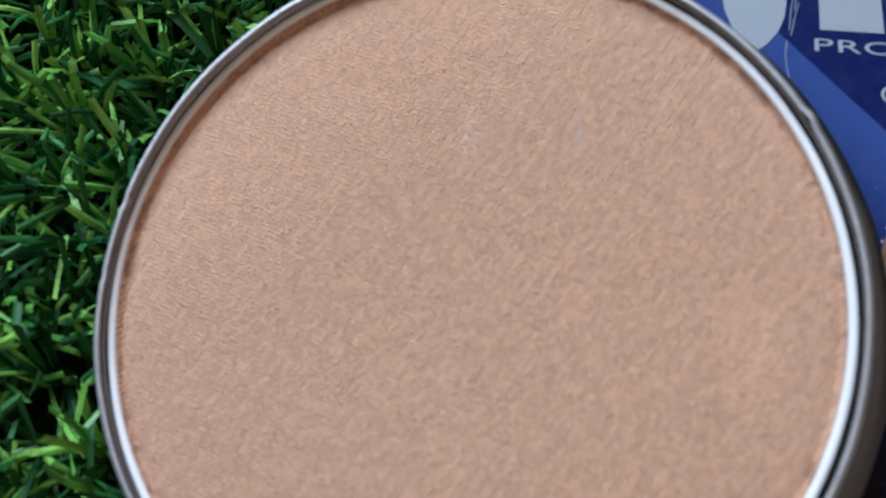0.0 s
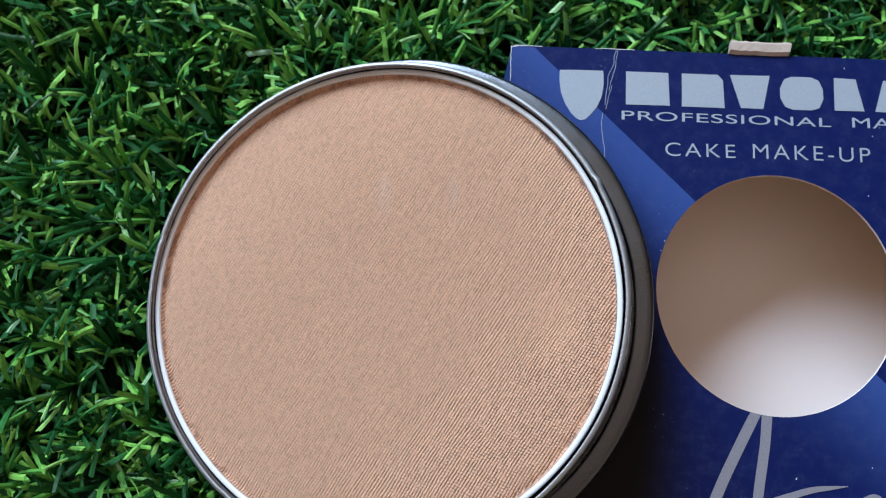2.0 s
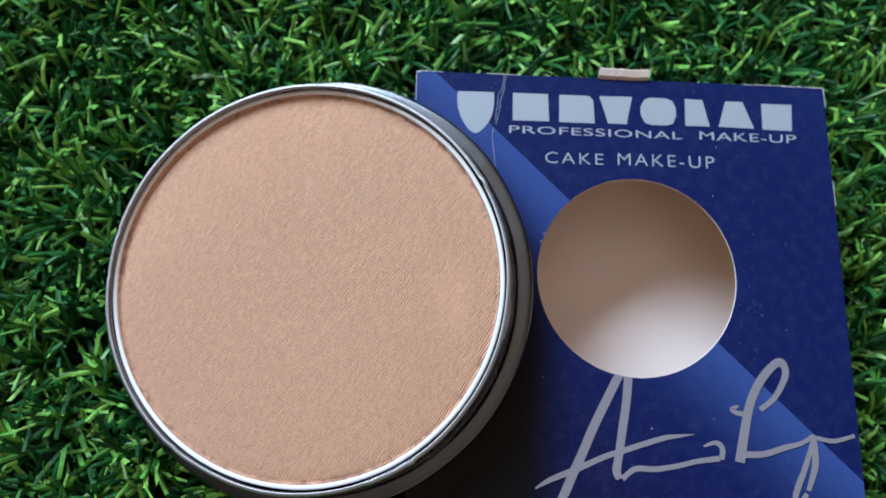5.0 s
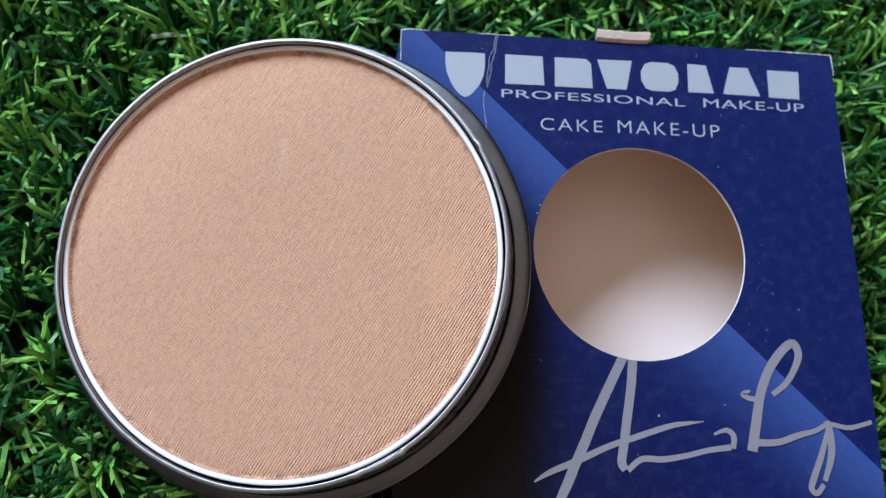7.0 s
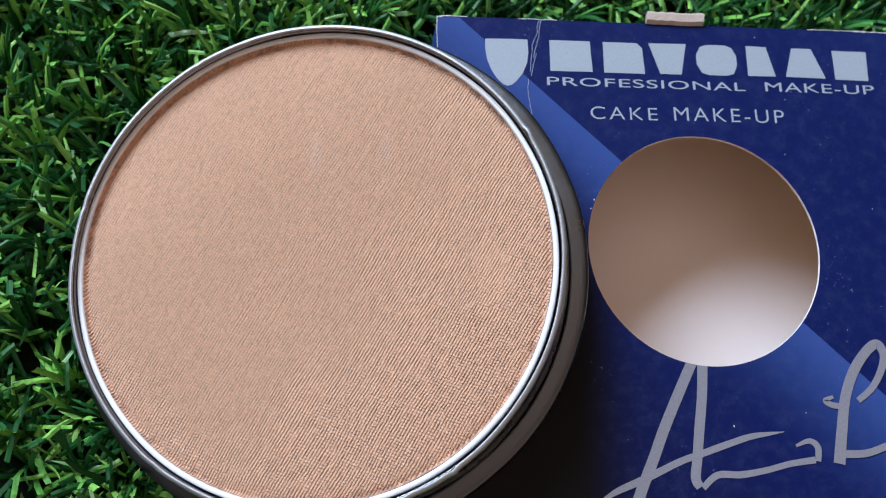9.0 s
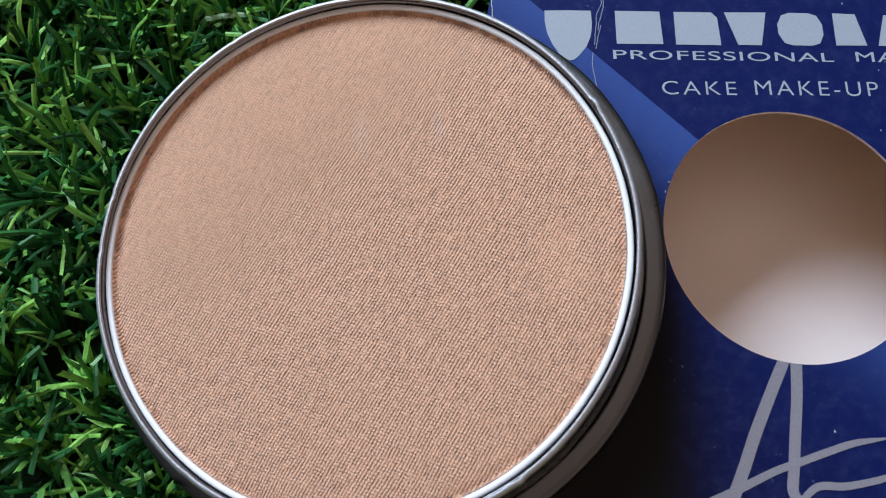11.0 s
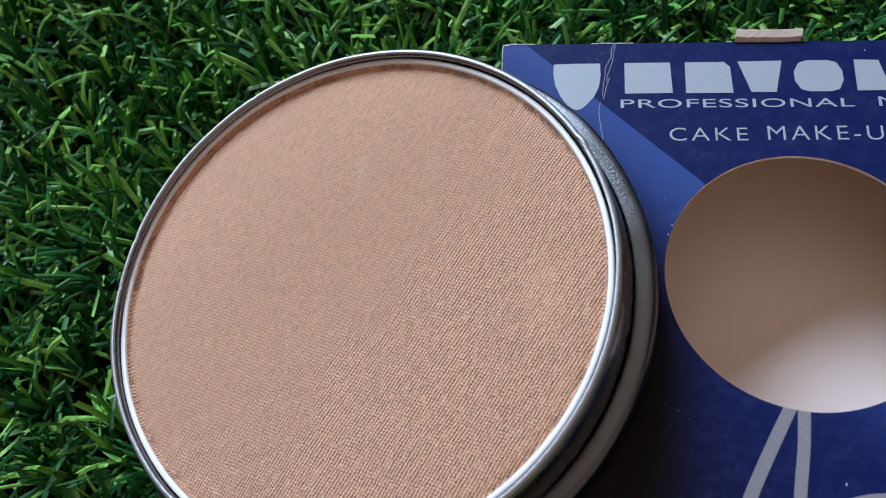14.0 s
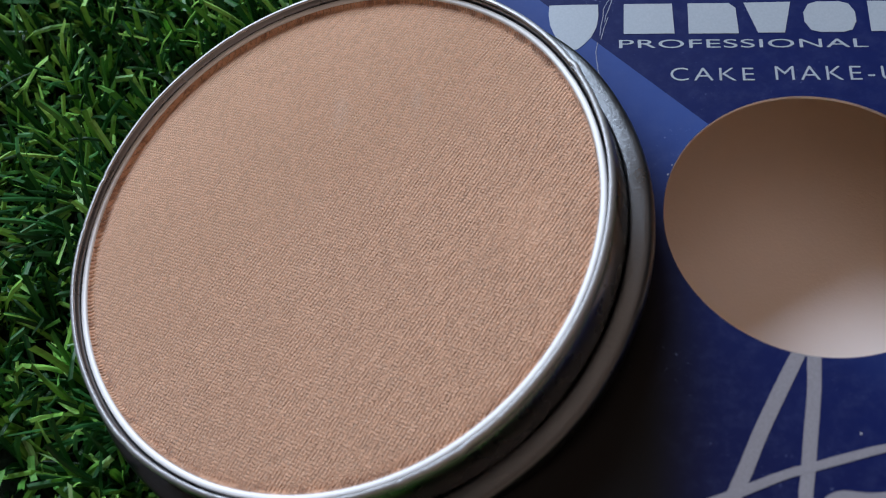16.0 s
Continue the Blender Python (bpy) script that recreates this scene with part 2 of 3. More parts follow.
GRASS, BACKING = make_grass(), make_backing()
ALU = make_metal("brushed_aluminium", 0.26, (0.25, 0.25, 0.26), 1.0, 0.6)
RING = make_metal("speckled_aluminium", 0.29, (0.135, 0.143, 0.155), 1.0, 0.45, 0.12, 0.9)
RIM = make_metal("satin_aluminium", 0.54, (0.50, 0.505, 0.52), 0.9, 1.0, 0.5, 0.8)
PAN = make_metal("pan_aluminium", 0.50, (0.92, 0.92, 0.925), 0.15, 0.4)
POWDER, PRINT = make_powder(), make_print()
SILVER = make_silver("silver_ink", (0.36, 0.42, 0.485), (0.41, 0.47, 0.535))
GREY_INK = make_silver("grey_ink", (0.235, 0.235, 0.27), (0.29, 0.29, 0.33))
WHITE_CARD = make_card("white_card", (0.95, 0.885, 0.88), (0.97, 0.91, 0.905))
INNER = make_card("brown_inner_card", (0.98, 0.65, 0.36), (0.98, 0.69, 0.40))
KRAFT = make_card("kraft_card", (0.42, 0.33, 0.27), (0.60, 0.50, 0.43), 0.85, 1500)
SCRATCH = make_card("cracked_print", (0.10, 0.13, 0.24), (0.42, 0.46, 0.55), 0.7, 2200)
TORN = make_card("torn_card_edge", (0.45, 0.46, 0.50), (0.74, 0.73, 0.72), 0.85, 1800)
WALL = make_wall("brown_wall_paint", (0.105, 0.080, 0.066), (0.135, 0.102, 0.085))
BOUNCE_WALL = make_wall("peach_bounce_paint", (0.44, 0.28, 0.185), (0.49, 0.315, 0.21))
CEIL = make_wall("brown_ceiling_paint", (0.64, 0.425, 0.295), (0.70, 0.47, 0.33))


# ---- building helpers ----
def part(name, bm, material, parent=None, label="", flat=False):
    me = bpy.data.meshes.new(name)
    bm.normal_update()
    bm.to_mesh(me)
    bm.free()
    for k in material if isinstance(material, (list, tuple)) else [material]:
        me.materials.append(k)
    if not flat:
        me.shade_smooth()
    ob = new(name, me)
    if parent is not None:
        ob.parent = parent
    if label:
        tagged(ob, label)
    return ob


def box_mesh(bm, x0, x1, y0, y1, z0, z1):
    vs = [bm.verts.new((x, y, z)) for x in (x0, x1) for y in (y0, y1) for z in (z0, z1)]
    for f in ((0, 1, 3, 2), (4, 6, 7, 5), (0, 4, 5, 1), (2, 3, 7, 6), (0, 2, 6, 4), (1, 5, 7, 3)):
        bm.faces.new([vs[i] for i in f])
    return vs


def lathe(profile, steps=160, wobble=0.0, seed=0, dents=()):
    """Turns a profile of (radius, height) in centimetres round z."""
    bm = bmesh.new()
    rings = []
    for r, z in profile:
        if r < 1e-6:
            rings.append([bm.verts.new((0, 0, z * CM))] * steps)
            continue
        ring = []
        for i in range(steps):
            a = 2 * math.pi * i / steps
            d = wobble * (noise.noise((3 * math.cos(a), 3 * math.sin(a), seed + z)))
            if z > -0.13 and r > 3.57:
                for mid, half, dr in dents:
                    off = abs((math.degrees(a) - mid + 180) % 360 - 180)
                    d += dr * max(0.0, 1 - off / half) ** 0.5
            ring.append(bm.verts.new(((r + d) * CM * math.cos(a), (r + d) * CM * math.sin(a), (z + 0.7 * d) * CM)))
        rings.append(ring)
    for a, b in zip(rings, rings[1:]):
        for i in range(steps):
            j = (i + 1) % steps
            vs = []
            for v in (a[i], a[j], b[j], b[i]):
                if v not in vs:
                    vs.append(v)
            if len(vs) > 2:
                bm.faces.new(vs)
    bmesh.ops.recalc_face_normals(bm, faces=bm.faces)
    return bm


def plate(points, z, thick=0.004):
    """A thin printed plate from an outline in centimetres."""
    bm = bmesh.new()
    top = [bm.verts.new((x * CM, y * CM, (z + thick) * CM)) for x, y in points]
    low = [bm.verts.new((x * CM, y * CM, z * CM)) for x, y in points]
    bm.faces.new(top)
    bm.faces.new(low[::-1])
    for i in range(len(points)):
        j = (i + 1) % len(points)
        bm.faces.new((top[i], low[i], low[j], top[j]))
    bmesh.ops.recalc_face_normals(bm, faces=bm.faces)
    return bm


def curve_points(points, per=8):
    """Catmull-Rom through points."""
    out = []
    n = len(points)
    for i in range(n - 1):
        p0, p1, p2, p3 = (np.array(points[max(0, min(n - 1, k))], float) for k in (i - 1, i, i + 1, i + 2))
        for s in range(per):
            t = s / per
            out.append(0.5 * (2 * p1 + (p2 - p0) * t + (2 * p0 - 5 * p1 + 4 * p2 - p3) * t * t + (3 * p1 - p0 - 3 * p2 + p3) * t ** 3))
    out.append(np.array(points[-1], float))
    return out


def stroke(points, z, thick=0.012, per=8, outside=None):
    """A pen stroke; points are x, y, width in centimetres. outside: a circle that it keeps clear of."""
    pts = curve_points(points, per)
    bm = bmesh.new()
    rows = []
    for i, p in enumerate(pts):
        d = pts[min(i + 1, len(pts) - 1)][:2] - pts[max(i - 1, 0)][:2]
        d = d / (np.linalg.norm(d) + 1e-9)
        nrm = np.array([-d[1], d[0]]) * max(p[2], 0.01) / 2
        row = []
        for s, h in ((1, z), (1, z + thick), (-1, z + thick), (-1, z)):
            q = p[:2] + s * nrm
            if outside is not None:
                off = q - np.array(outside[:2])
                q = np.array(outside[:2]) + off * max(1.0, outside[2] / np.linalg.norm(off))
            row.append(bm.verts.new((q[0] * CM, q[1] * CM, h * CM)))
        rows.append(row)
    for a, b in zip(rows, rows[1:]):
        for i in range(4):
            j = (i + 1) % 4
            bm.faces.new((a[i], a[j], b[j], b[i]))
    bm.faces.new(rows[0])
    bm.faces.new(rows[-1][::-1])
    bmesh.ops.recalc_face_normals(bm, faces=bm.faces)
    return bm


# ---- unseen room added round the place, its paints chosen for their bounced light ----
def wall_box(name, x0, x1, y0, y1, z0, z1, material):
    bm = bmesh.new()
    box_mesh(bm, x0, x1, y0, y1, z0, z1)
    bmesh.ops.recalc_face_normals(bm, faces=bm.faces)
    ob = part(name, bm, material, flat=True)
    ob.matrix_world = room
    return tagged(ob, "unseen plain dark brown wall added round the place", "wall", kind="structure")


RX, RY, RH, TH = 1.6, 1.3, 2.4, 0.15
# unseen reflector: this peach side throws warm fill into the carton's round window
ob = wall_box("bounce_wall_south", -RX, RX, -RY - TH, -RY, 0, RH, BOUNCE_WALL)
tagged(ob, "unseen peach wall added to bounce warm light", "wall", kind="structure")
wall_box("wall_west", -RX - TH, -RX, -RY - TH, WIN_Y + TH, 0, RH, WALL)
wall_box("wall_east", RX, RX + TH, -RY - TH, WIN_Y + TH, 0, RH, WALL)
bm = bmesh.new()
hx, z0, z1 = WIN_W / 2, WIN_Z - WIN_H / 2, WIN_Z + WIN_H / 2
box_mesh(bm, -RX, -hx, WIN_Y, WIN_Y + TH, 0, RH)
box_mesh(bm, hx, RX, WIN_Y, WIN_Y + TH, 0, RH)
box_mesh(bm, -hx, hx, WIN_Y, WIN_Y + TH, 0, z0)
box_mesh(bm, -hx, hx, WIN_Y, WIN_Y + TH, z1, RH)
ob = part("wall_north", bm, WALL, flat=True)
ob.matrix_world = room
tagged(ob, "unseen plain dark brown wall added with a window opening", "wall", kind="structure")
# unseen as well, its warm paint lifts the fill from above
ob = wall_box("ceiling", -RX - TH, RX + TH, -RY - TH, WIN_Y + TH, RH, RH + 0.1, CEIL)
tagged(ob, "unseen brown ceiling added to bounce fill light", "ceiling", kind="structure")

bm = bmesh.new()
box_mesh(bm, -2.2, 2.2, -2.4, 2.0, -0.02, 0.0)
bmesh.ops.recalc_face_normals(bm, faces=bm.faces)
ob = part("ground", bm, BACKING, flat=True)
tagged(ob, "dark green backing sheet of the artificial turf", "ground", kind="structure")

# ---- the tin, leaning with one side on the carton ----
TIN_C = Vector((-1.965, -4.279, 0.588))
TIN_N = Vector((-0.227, -0.038, 1.0)).normalized()
xa = Vector((0, 1, 0)).cross(TIN_N).normalized()
ya = TIN_N.cross(xa)
TIN_M = Matrix(((xa.x, ya.x, TIN_N.x, TIN_C.x * CM), (xa.y, ya.y, TIN_N.y, TIN_C.y * CM), (xa.z, ya.z, TIN_N.z, FACE + TIN_C.z * CM), (0, 0, 0, 1)))

TIN_LOW = -1.01
NICKS = [(28.3, 1.5, 0.020), (-57.0, 1.2, 0.022), (-62.5, 6.5, 0.020), (-69.0, 1.2, 0.020), (164.5, 1.0, -0.010), (177.0, 1.0, -0.007), (-128.0, 1.2, -0.007), (120.0, 1.0, -0.006)]
tin = new("makeup_tin")
tin.matrix_world = TIN_M
tagged(tin, "round satin aluminium make-up tin, open, leaning on the carton edge", "tin")
rim = lathe([(3.577, -0.034), (3.577, -0.018), (3.581, -0.004), (3.590, 0.000), (3.608, -0.003), (3.624, -0.010), (3.637, -0.021),
             (3.646, -0.036), (3.651, -0.056), (3.651, -0.085), (3.643, -0.108), (3.626, -0.122), (3.604, -0.126)], 360, 0.012, 4.0, NICKS)
part("rim", rim, RIM, tin, "rolled satin rim with small nicks")
wall = lathe([(0, -0.55), (3.574, -0.55), (3.574, -0.40), (3.574, -0.16), (3.575, -0.036), (3.600, -0.036), (3.604, -0.120), (3.628, -0.140), (3.652, -0.190), (3.668, -0.270), (3.680, -0.40), (3.688, -0.56),
              (3.691, -0.68), (3.690, -0.752), (3.686, -0.768), (3.684, -0.90), (0, -0.90)], 360, 0.012, 4.0)
part("body", wall, ALU, tin, "aluminium side wall with a shallow step")
ring = lathe([(3.690, -0.90), (3.693, -0.782), (3.699, -0.768), (3.712, -0.761), (3.735, -0.760), (3.79, -0.764), (3.86, -0.772), (3.922, -0.781), (3.948, -0.797),
              (3.963, -0.825), (3.971, -0.875), (3.974, -0.945), (3.972, -0.985), (3.955, -1.003), (3.90, TIN_LOW), (3.5, TIN_LOW), (3.45, -0.96), (0, -0.95), (0, -0.93), (3.5, -0.93)], 360, 0.016, 6.0)
part("base_ring", ring, RING, tin, "speckled aluminium ring round the foot")

# the loose pan sits a little off the middle of the tin
SLID = Matrix.Translation((-0.016 * CM, 0.014 * CM, 0))
pan = lathe([(0, -0.50), (3.535, -0.50), (3.553, -0.44), (3.554, -0.175), (3.552, -0.150), (3.546, -0.138), (3.536, -0.132), (3.515, -0.130), (3.492, -0.132), (3.479, -0.138),
             (3.471, -0.152), (3.468, -0.175), (3.467, -0.300), (3.457, -0.45), (0, -0.45)], 200, 0.006, 9.0)
ob = part("pan", pan, PAN, tin, "bright aluminium inner pan with rolled lip")
ob.matrix_local = SLID

prof = [(0, -0.42), (3.450, -0.42), (3.464, -0.30), (3.4655, -0.158), (3.462, -0.168), (3.455, -0.192), (3.444, -0.214), (3.424, -0.227), (3.406, -0.226)]
for i in range(24):
    r = 3.39 * (1 - i / 23)
    prof.append((r, -0.130 - 0.086 * (r / 3.39) ** 5))
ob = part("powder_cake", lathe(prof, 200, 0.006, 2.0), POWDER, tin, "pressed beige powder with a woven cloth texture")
ob.matrix_local = SLID

# ---- the carton ----
X0, X1, Y0, Y1, DEEP = 0.0, 8.0, -9.2, 0.0, 2.2     # the face in centimetres
HX, HY, HR = 4.168, -3.891, 1.880


def spread(x, y):
    """The face is a little wider towards its lower end."""
    f = (x - X0) / (X1 - X0)
    return x + (-0.07 + 0.29 * f) * min(1.0, -y / 8.0) if y < 0 else x


carton = new("carton")
carton.location = (0, 0, FACE)
tagged(carton, "worn navy blue printed carton with a round window, lying flat", "box")

N = 128
angles = [2 * math.pi * i / N for i in range(N)]
corner = {}
for cx, cy in ((X0, Y0), (X1, Y0), (X1, Y1), (X0, Y1)):
    a = math.atan2(cy - HY, cx - HX) % (2 * math.pi)
    corner[round(a / (2 * math.pi) * N) % N] = (cx, cy)
bm = bmesh.new()
loops = []
for zz in (0.0, -0.05):
    inner, outer, mids = [], [], []
    for i, a in enumerate(angles):
        c, s = math.cos(a), math.sin(a)
        k = min([(X1 - HX) / c if c > 0 else (X0 - HX) / c if c < 0 else 1e9, (Y1 - HY) / s if s > 1e-9 else (Y0 - HY) / s if s < -1e-9 else 1e9])
        ox, oy = corner.get(i, (HX + k * c, HY + k * s))
        ix, iy = HX + HR * c, HY + HR * s
        inner.append(bm.verts.new((ix * CM, iy * CM, zz * CM)))
        ring = []
        for f in (0.33, 0.66):
            mx, my = ix + (ox - ix) * f, iy + (oy - iy) * f
            ring.append(bm.verts.new((mx * CM, my * CM, zz * CM)))
        mids.append(ring)
        outer.append(bm.verts.new((spread(ox, oy) * CM, oy * CM, zz * CM)))
    loops.append((inner, mids, outer))
for i in range(N):
    j = (i + 1) % N
    for li, (inner, mids, outer) in enumerate(loops):
        chain_i, chain_j = [inner[i], *mids[i], outer[i]], [inner[j], *mids[j], outer[j]]
        for k in range(3):
            bm.faces.new((chain_i[k], chain_i[k + 1], chain_j[k + 1], chain_j[k])).material_index = 0 if li == 0 else 2
    (i0, m0, o0), (i1, m1, o1) = loops
    bm.faces.new((i0[i], i0[j], i1[j], i1[i])).material_index = 1
    bm.faces.new((o0[i], o1[i], o1[j], o0[j])).material_index = 0
bmesh.ops.recalc_face_normals(bm, faces=bm.faces)
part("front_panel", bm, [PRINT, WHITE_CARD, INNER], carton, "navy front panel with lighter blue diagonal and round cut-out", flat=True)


def side_panel(name, a, b, inward):
    """An upright panel from a to b (centimetres), 0.05 thick."""
    bm = bmesh.new()
    (ax, ay), (bx, by), (nx, ny) = a, b, inward
    t = 0.05
    q = [(ax, ay), (bx, by), (bx + nx * t, by + ny * t), (ax + nx * t, ay + ny * t)]
    up = [bm.verts.new((x * CM, y * CM, -0.052 * CM)) for x, y in q]
    dn = [bm.verts.new((x * CM, y * CM, (-DEEP + 0.052) * CM)) for x, y in q]
    f = [bm.faces.new(up), bm.faces.new(dn[::-1])]
    for i in range(4):
        j = (i + 1) % 4
        f.append(bm.faces.new((up[i], dn[i], dn[j], up[j])))
    for k in f:
        k.material_index = 1
    f[2].material_index = 0
    bmesh.ops.recalc_face_normals(bm, faces=bm.faces)
    return part(name, bm, [PRINT, INNER], carton, flat=True)


lx, rx_ = spread(X0, Y0), spread(X1, Y0)
side_panel("left_panel", (X0 + 0.01, Y1 - 0.01), (lx + 0.01, Y0 + 0.01), (1, 0))
side_panel("right_panel", (X1 - 0.01, Y1 - 0.01), (rx_ - 0.01, Y0 + 0.01), (-1, 0))
side_panel("top_panel", (X0 + 0.07, Y1 - 0.01), (X1 - 0.07, Y1 - 0.01), (0, -1))
side_panel("bottom_panel", (lx + 0.07, Y0 + 0.01), (rx_ - 0.07, Y0 + 0.01), (0, 1))
bm = bmesh.new()
box_mesh(bm, (lx + 0.01) * CM, (rx_ - 0.01) * CM, (Y0 + 0.01) * CM, (Y1 - 0.01) * CM, -DEEP * CM, (-DEEP + 0.05) * CM)
bmesh.ops.recalc_face_normals(bm, faces=bm.faces)
part("back_panel", bm, WHITE_CARD, carton, "plain white inner back panel seen through the window", flat=True)

INK = 0.002
# brand wordmark as plain blocks
blocks = [
    [(1.78, -.925), (1.79, -.37), (2.58, -.37), (2.60, -.92)],
    [(2.68, -.925), (2.69, -.37), (3.36, -.37), (3.46, -.46), (3.48, -.925)],
    [(3.66, -.915), (3.47, -.365), (4.22, -.355), (4.08, -.915)],
    [(4.36, -.87), (4.27, -.72), (4.27, -.55), (4.36, -.40), (4.50, -.355), (4.86, -.355), (5.00, -.40), (5.08, -.55), (5.08, -.72), (5.00, -.87), (4.86, -.91), (4.50, -.91)],
    [(5.16, -.90), (5.17, -.35), (5.58, -.36), (5.72, -.895)],
    [(5.80, -.895), (5.98, -.365), (6.38, -.365), (6.62, -.905)],
    [(6.68, -.915), (6.68, -.385), (7.39, -.385), (7.36, -.925)],
]
for b_ in blocks:
    mid_ = (min(p[0] for p in b_) + max(p[0] for p in b_)) / 2
    part("logo_block", plate([(mid_ + 0.86 * (x - mid_), y) for x, y in b_], INK), SILVER, carton, "plain silver printed block", flat=True)
shield = [(0.78, -.385), (1.13, -.375), (1.48, -.375), (1.485, -.60), (1.455, -.80), (1.38, -.98), (1.27, -1.12), (1.19, -1.195), (1.12, -1.215), (1.05, -1.19), (0.96, -1.10), (0.87, -.95), (0.80, -.76), (0.775, -.56)]
part("logo_shield", plate(shield, INK), SILVER, carton, "plain silver printed shield shape", flat=True)


def lettering(name, text, x0, x1, y0, y1, weight=0.0, tracking=1.0):
    cu = bpy.data.curves.new(name, "FONT")
    cu.body = text
    cu.offset = weight
    cu.space_character = tracking
    cu.extrude = 0.0
    tmp = new(name, cu)
    dg = bpy.context.evaluated_depsgraph_get()
    me = bpy.data.meshes.new_from_object(tmp.evaluated_get(dg))
    bpy.data.objects.remove(tmp)
    bm = bmesh.new()
    bm.from_mesh(me)
    bpy.data.meshes.remove(me)
    xs, ys = [v.co.x for v in bm.verts], [v.co.y for v in bm.verts]
    ax, bx, ay, by = min(xs), max(xs), min(ys), max(ys)
    for v in bm.verts:
        v.co = ((x0 + (v.co.x - ax) / (bx - ax) * (x1 - x0)) * CM, (y0 + (v.co.y - ay) / (by - ay) * (y1 - y0)) * CM, (INK + 0.002) * CM)
    part(name, bm, SILVER, carton, "silver printed capitals", flat=True)


lettering("tagline_lettering", "PROFESSIONAL", 1.77, 5.13, -1.180, -1.030, 0.0, 1.06)
lettering("tagline_lettering", "MAKE-UP", 5.47, 7.39, -1.172, -1.005, 0.0, 1.06)
lettering("product_lettering", "CAKE", 2.46, 3.575, -1.750, -1.530, -0.008, 1.22)
lettering("product_lettering", "MAKE-UP", 3.855, 5.735, -1.742, -1.505, -0.008, 1.22)

# printed flourish under the window, as plain pen bars
def flourish_bar(level, *points):
    part("flourish_bar", stroke(points, INK, 0.003 + 0.0012 * level, 8, (HX, HY, HR + 0.004)), GREY_INK, carton, "curved grey printed pen bar", flat=True)


flourish_bar(0, (3.78, -5.70, .16), (3.53, -6.17, .165), (3.26, -6.70, .165), (3.07, -7.12, .165), (2.90, -7.47, .165), (2.72, -7.86, .16), (2.50, -8.25, .10))
flourish_bar(1, (3.94, -5.74, .16), (3.89, -6.20, .155), (3.80, -6.72, .155), (3.73, -7.14, .15), (3.68, -7.42, .15), (3.74, -7.55, .13))
flourish_bar(2, (2.22, -7.74, .03), (2.48, -7.59, .09), (2.91, -7.42, .11), (3.46, -7.18, .10), (3.80, -7.07, .10), (4.20, -6.94, .10), (4.57, -6.83, .09), (4.85, -6.79, .06), (5.12, -6.76, .01))
flourish_bar(3, (3.78, -7.56, .09), (4.02, -7.38, .10), (4.38, -7.38, .10), (4.78, -7.32, .09), (5.17, -7.23, .09), (5.56, -7.18, .10))
flourish_bar(4, (5.60, -7.20, .09), (5.62, -7.00, .10), (5.50, -6.90, .08), (5.28, -6.97, .04))
flourish_bar(5, (5.93, -7.24, .18), (6.03, -6.78, .17), (6.16, -6.25, .16), (6.36, -5.83, .16), (6.62, -5.52, .15), (6.80, -5.43, .15), (6.88, -5.62, .13), (6.77, -5.89, .11), (6.60, -6.12, .10), (6.36, -6.30, .09))
flourish_bar(6, (6.14, -6.38, .09), (5.95, -6.37, .09), (5.83, -6.30, .08), (5.96, -6.24, .05))
flourish_bar(7, (6.02, -7.10, .12), (6.39, -7.09, .11), (6.78, -6.97, .10), (7.06, -6.90, .08), (7.33, -6.79, .08), (7.69, -6.84, .08), (8.10, -6.74, .07))
flourish_bar(9, (7.31, -6.84, .07), (7.15, -7.28, .10), (6.98, -7.66, .11), (6.92, -7.84, .10), (7.01, -7.92, .09), (7.14, -7.78, .08))
flourish_bar(8, (7.29, -6.73, .10), (7.33, -6.95, .12), (7.32, -7.30, .12), (7.17, -7.72, .08))

# torn tab and worn paper at the upper edge
bm = bmesh.new()
rows = []
for i in range(13):
    f = i / 12
    x = 3.52 + 0.97 * f
    j = 0.02 * noise.noise((9 * f, 1.3, 0.2))
    sec = [(x - 0.02, -0.02 + j, 0.02), (x, 0.03 + j, 0.075 + j), (x + 0.03, 0.16 + j, 0.085), (x + 0.03, 0.21 + 1.5 * j, 0.03), (x + 0.02, 0.17 + j, -0.05), (x, 0.02, -0.05)]
    rows.append([bm.verts.new((a * CM, b * CM, c * CM)) for a, b, c in sec])
for a, b in zip(rows, rows[1:]):
    for i in range(6):
        k = (i + 1) % 6
        bm.faces.new((a[i], a[k], b[k], b[i]))
bm.faces.new(rows[0])
bm.faces.new(rows[-1][::-1])
bmesh.ops.recalc_face_normals(bm, faces=bm.faces)
part("torn_tab", bm, KRAFT, carton, "torn beige cardboard tab at the top edge", flat=True)


def wear(name, *points):
    """A ragged pale line where the print has cracked or rubbed off."""
    ragged = []
    for i, p in enumerate(curve_points(points, 7)):
        g = 0.35 + 1.3 * abs(noise.noise((7 * p[0] + i, 5 * p[1], 3.1)))
        ragged.append((p[0] + 0.010 * noise.noise((i * 1.7, p[1], 8.0)), p[1] + 0.006 * noise.noise((i * 1.3, p[0], 2.0)), max(0.004, p[2] * g)))
    crack = name == "crease"
    part(name, stroke(ragged, 0.001, 0.004 if crack else 0.007, 1), SCRATCH if crack else TORN, carton, "pale cracked fold line" if crack else "whitish worn paper edge", flat=True)


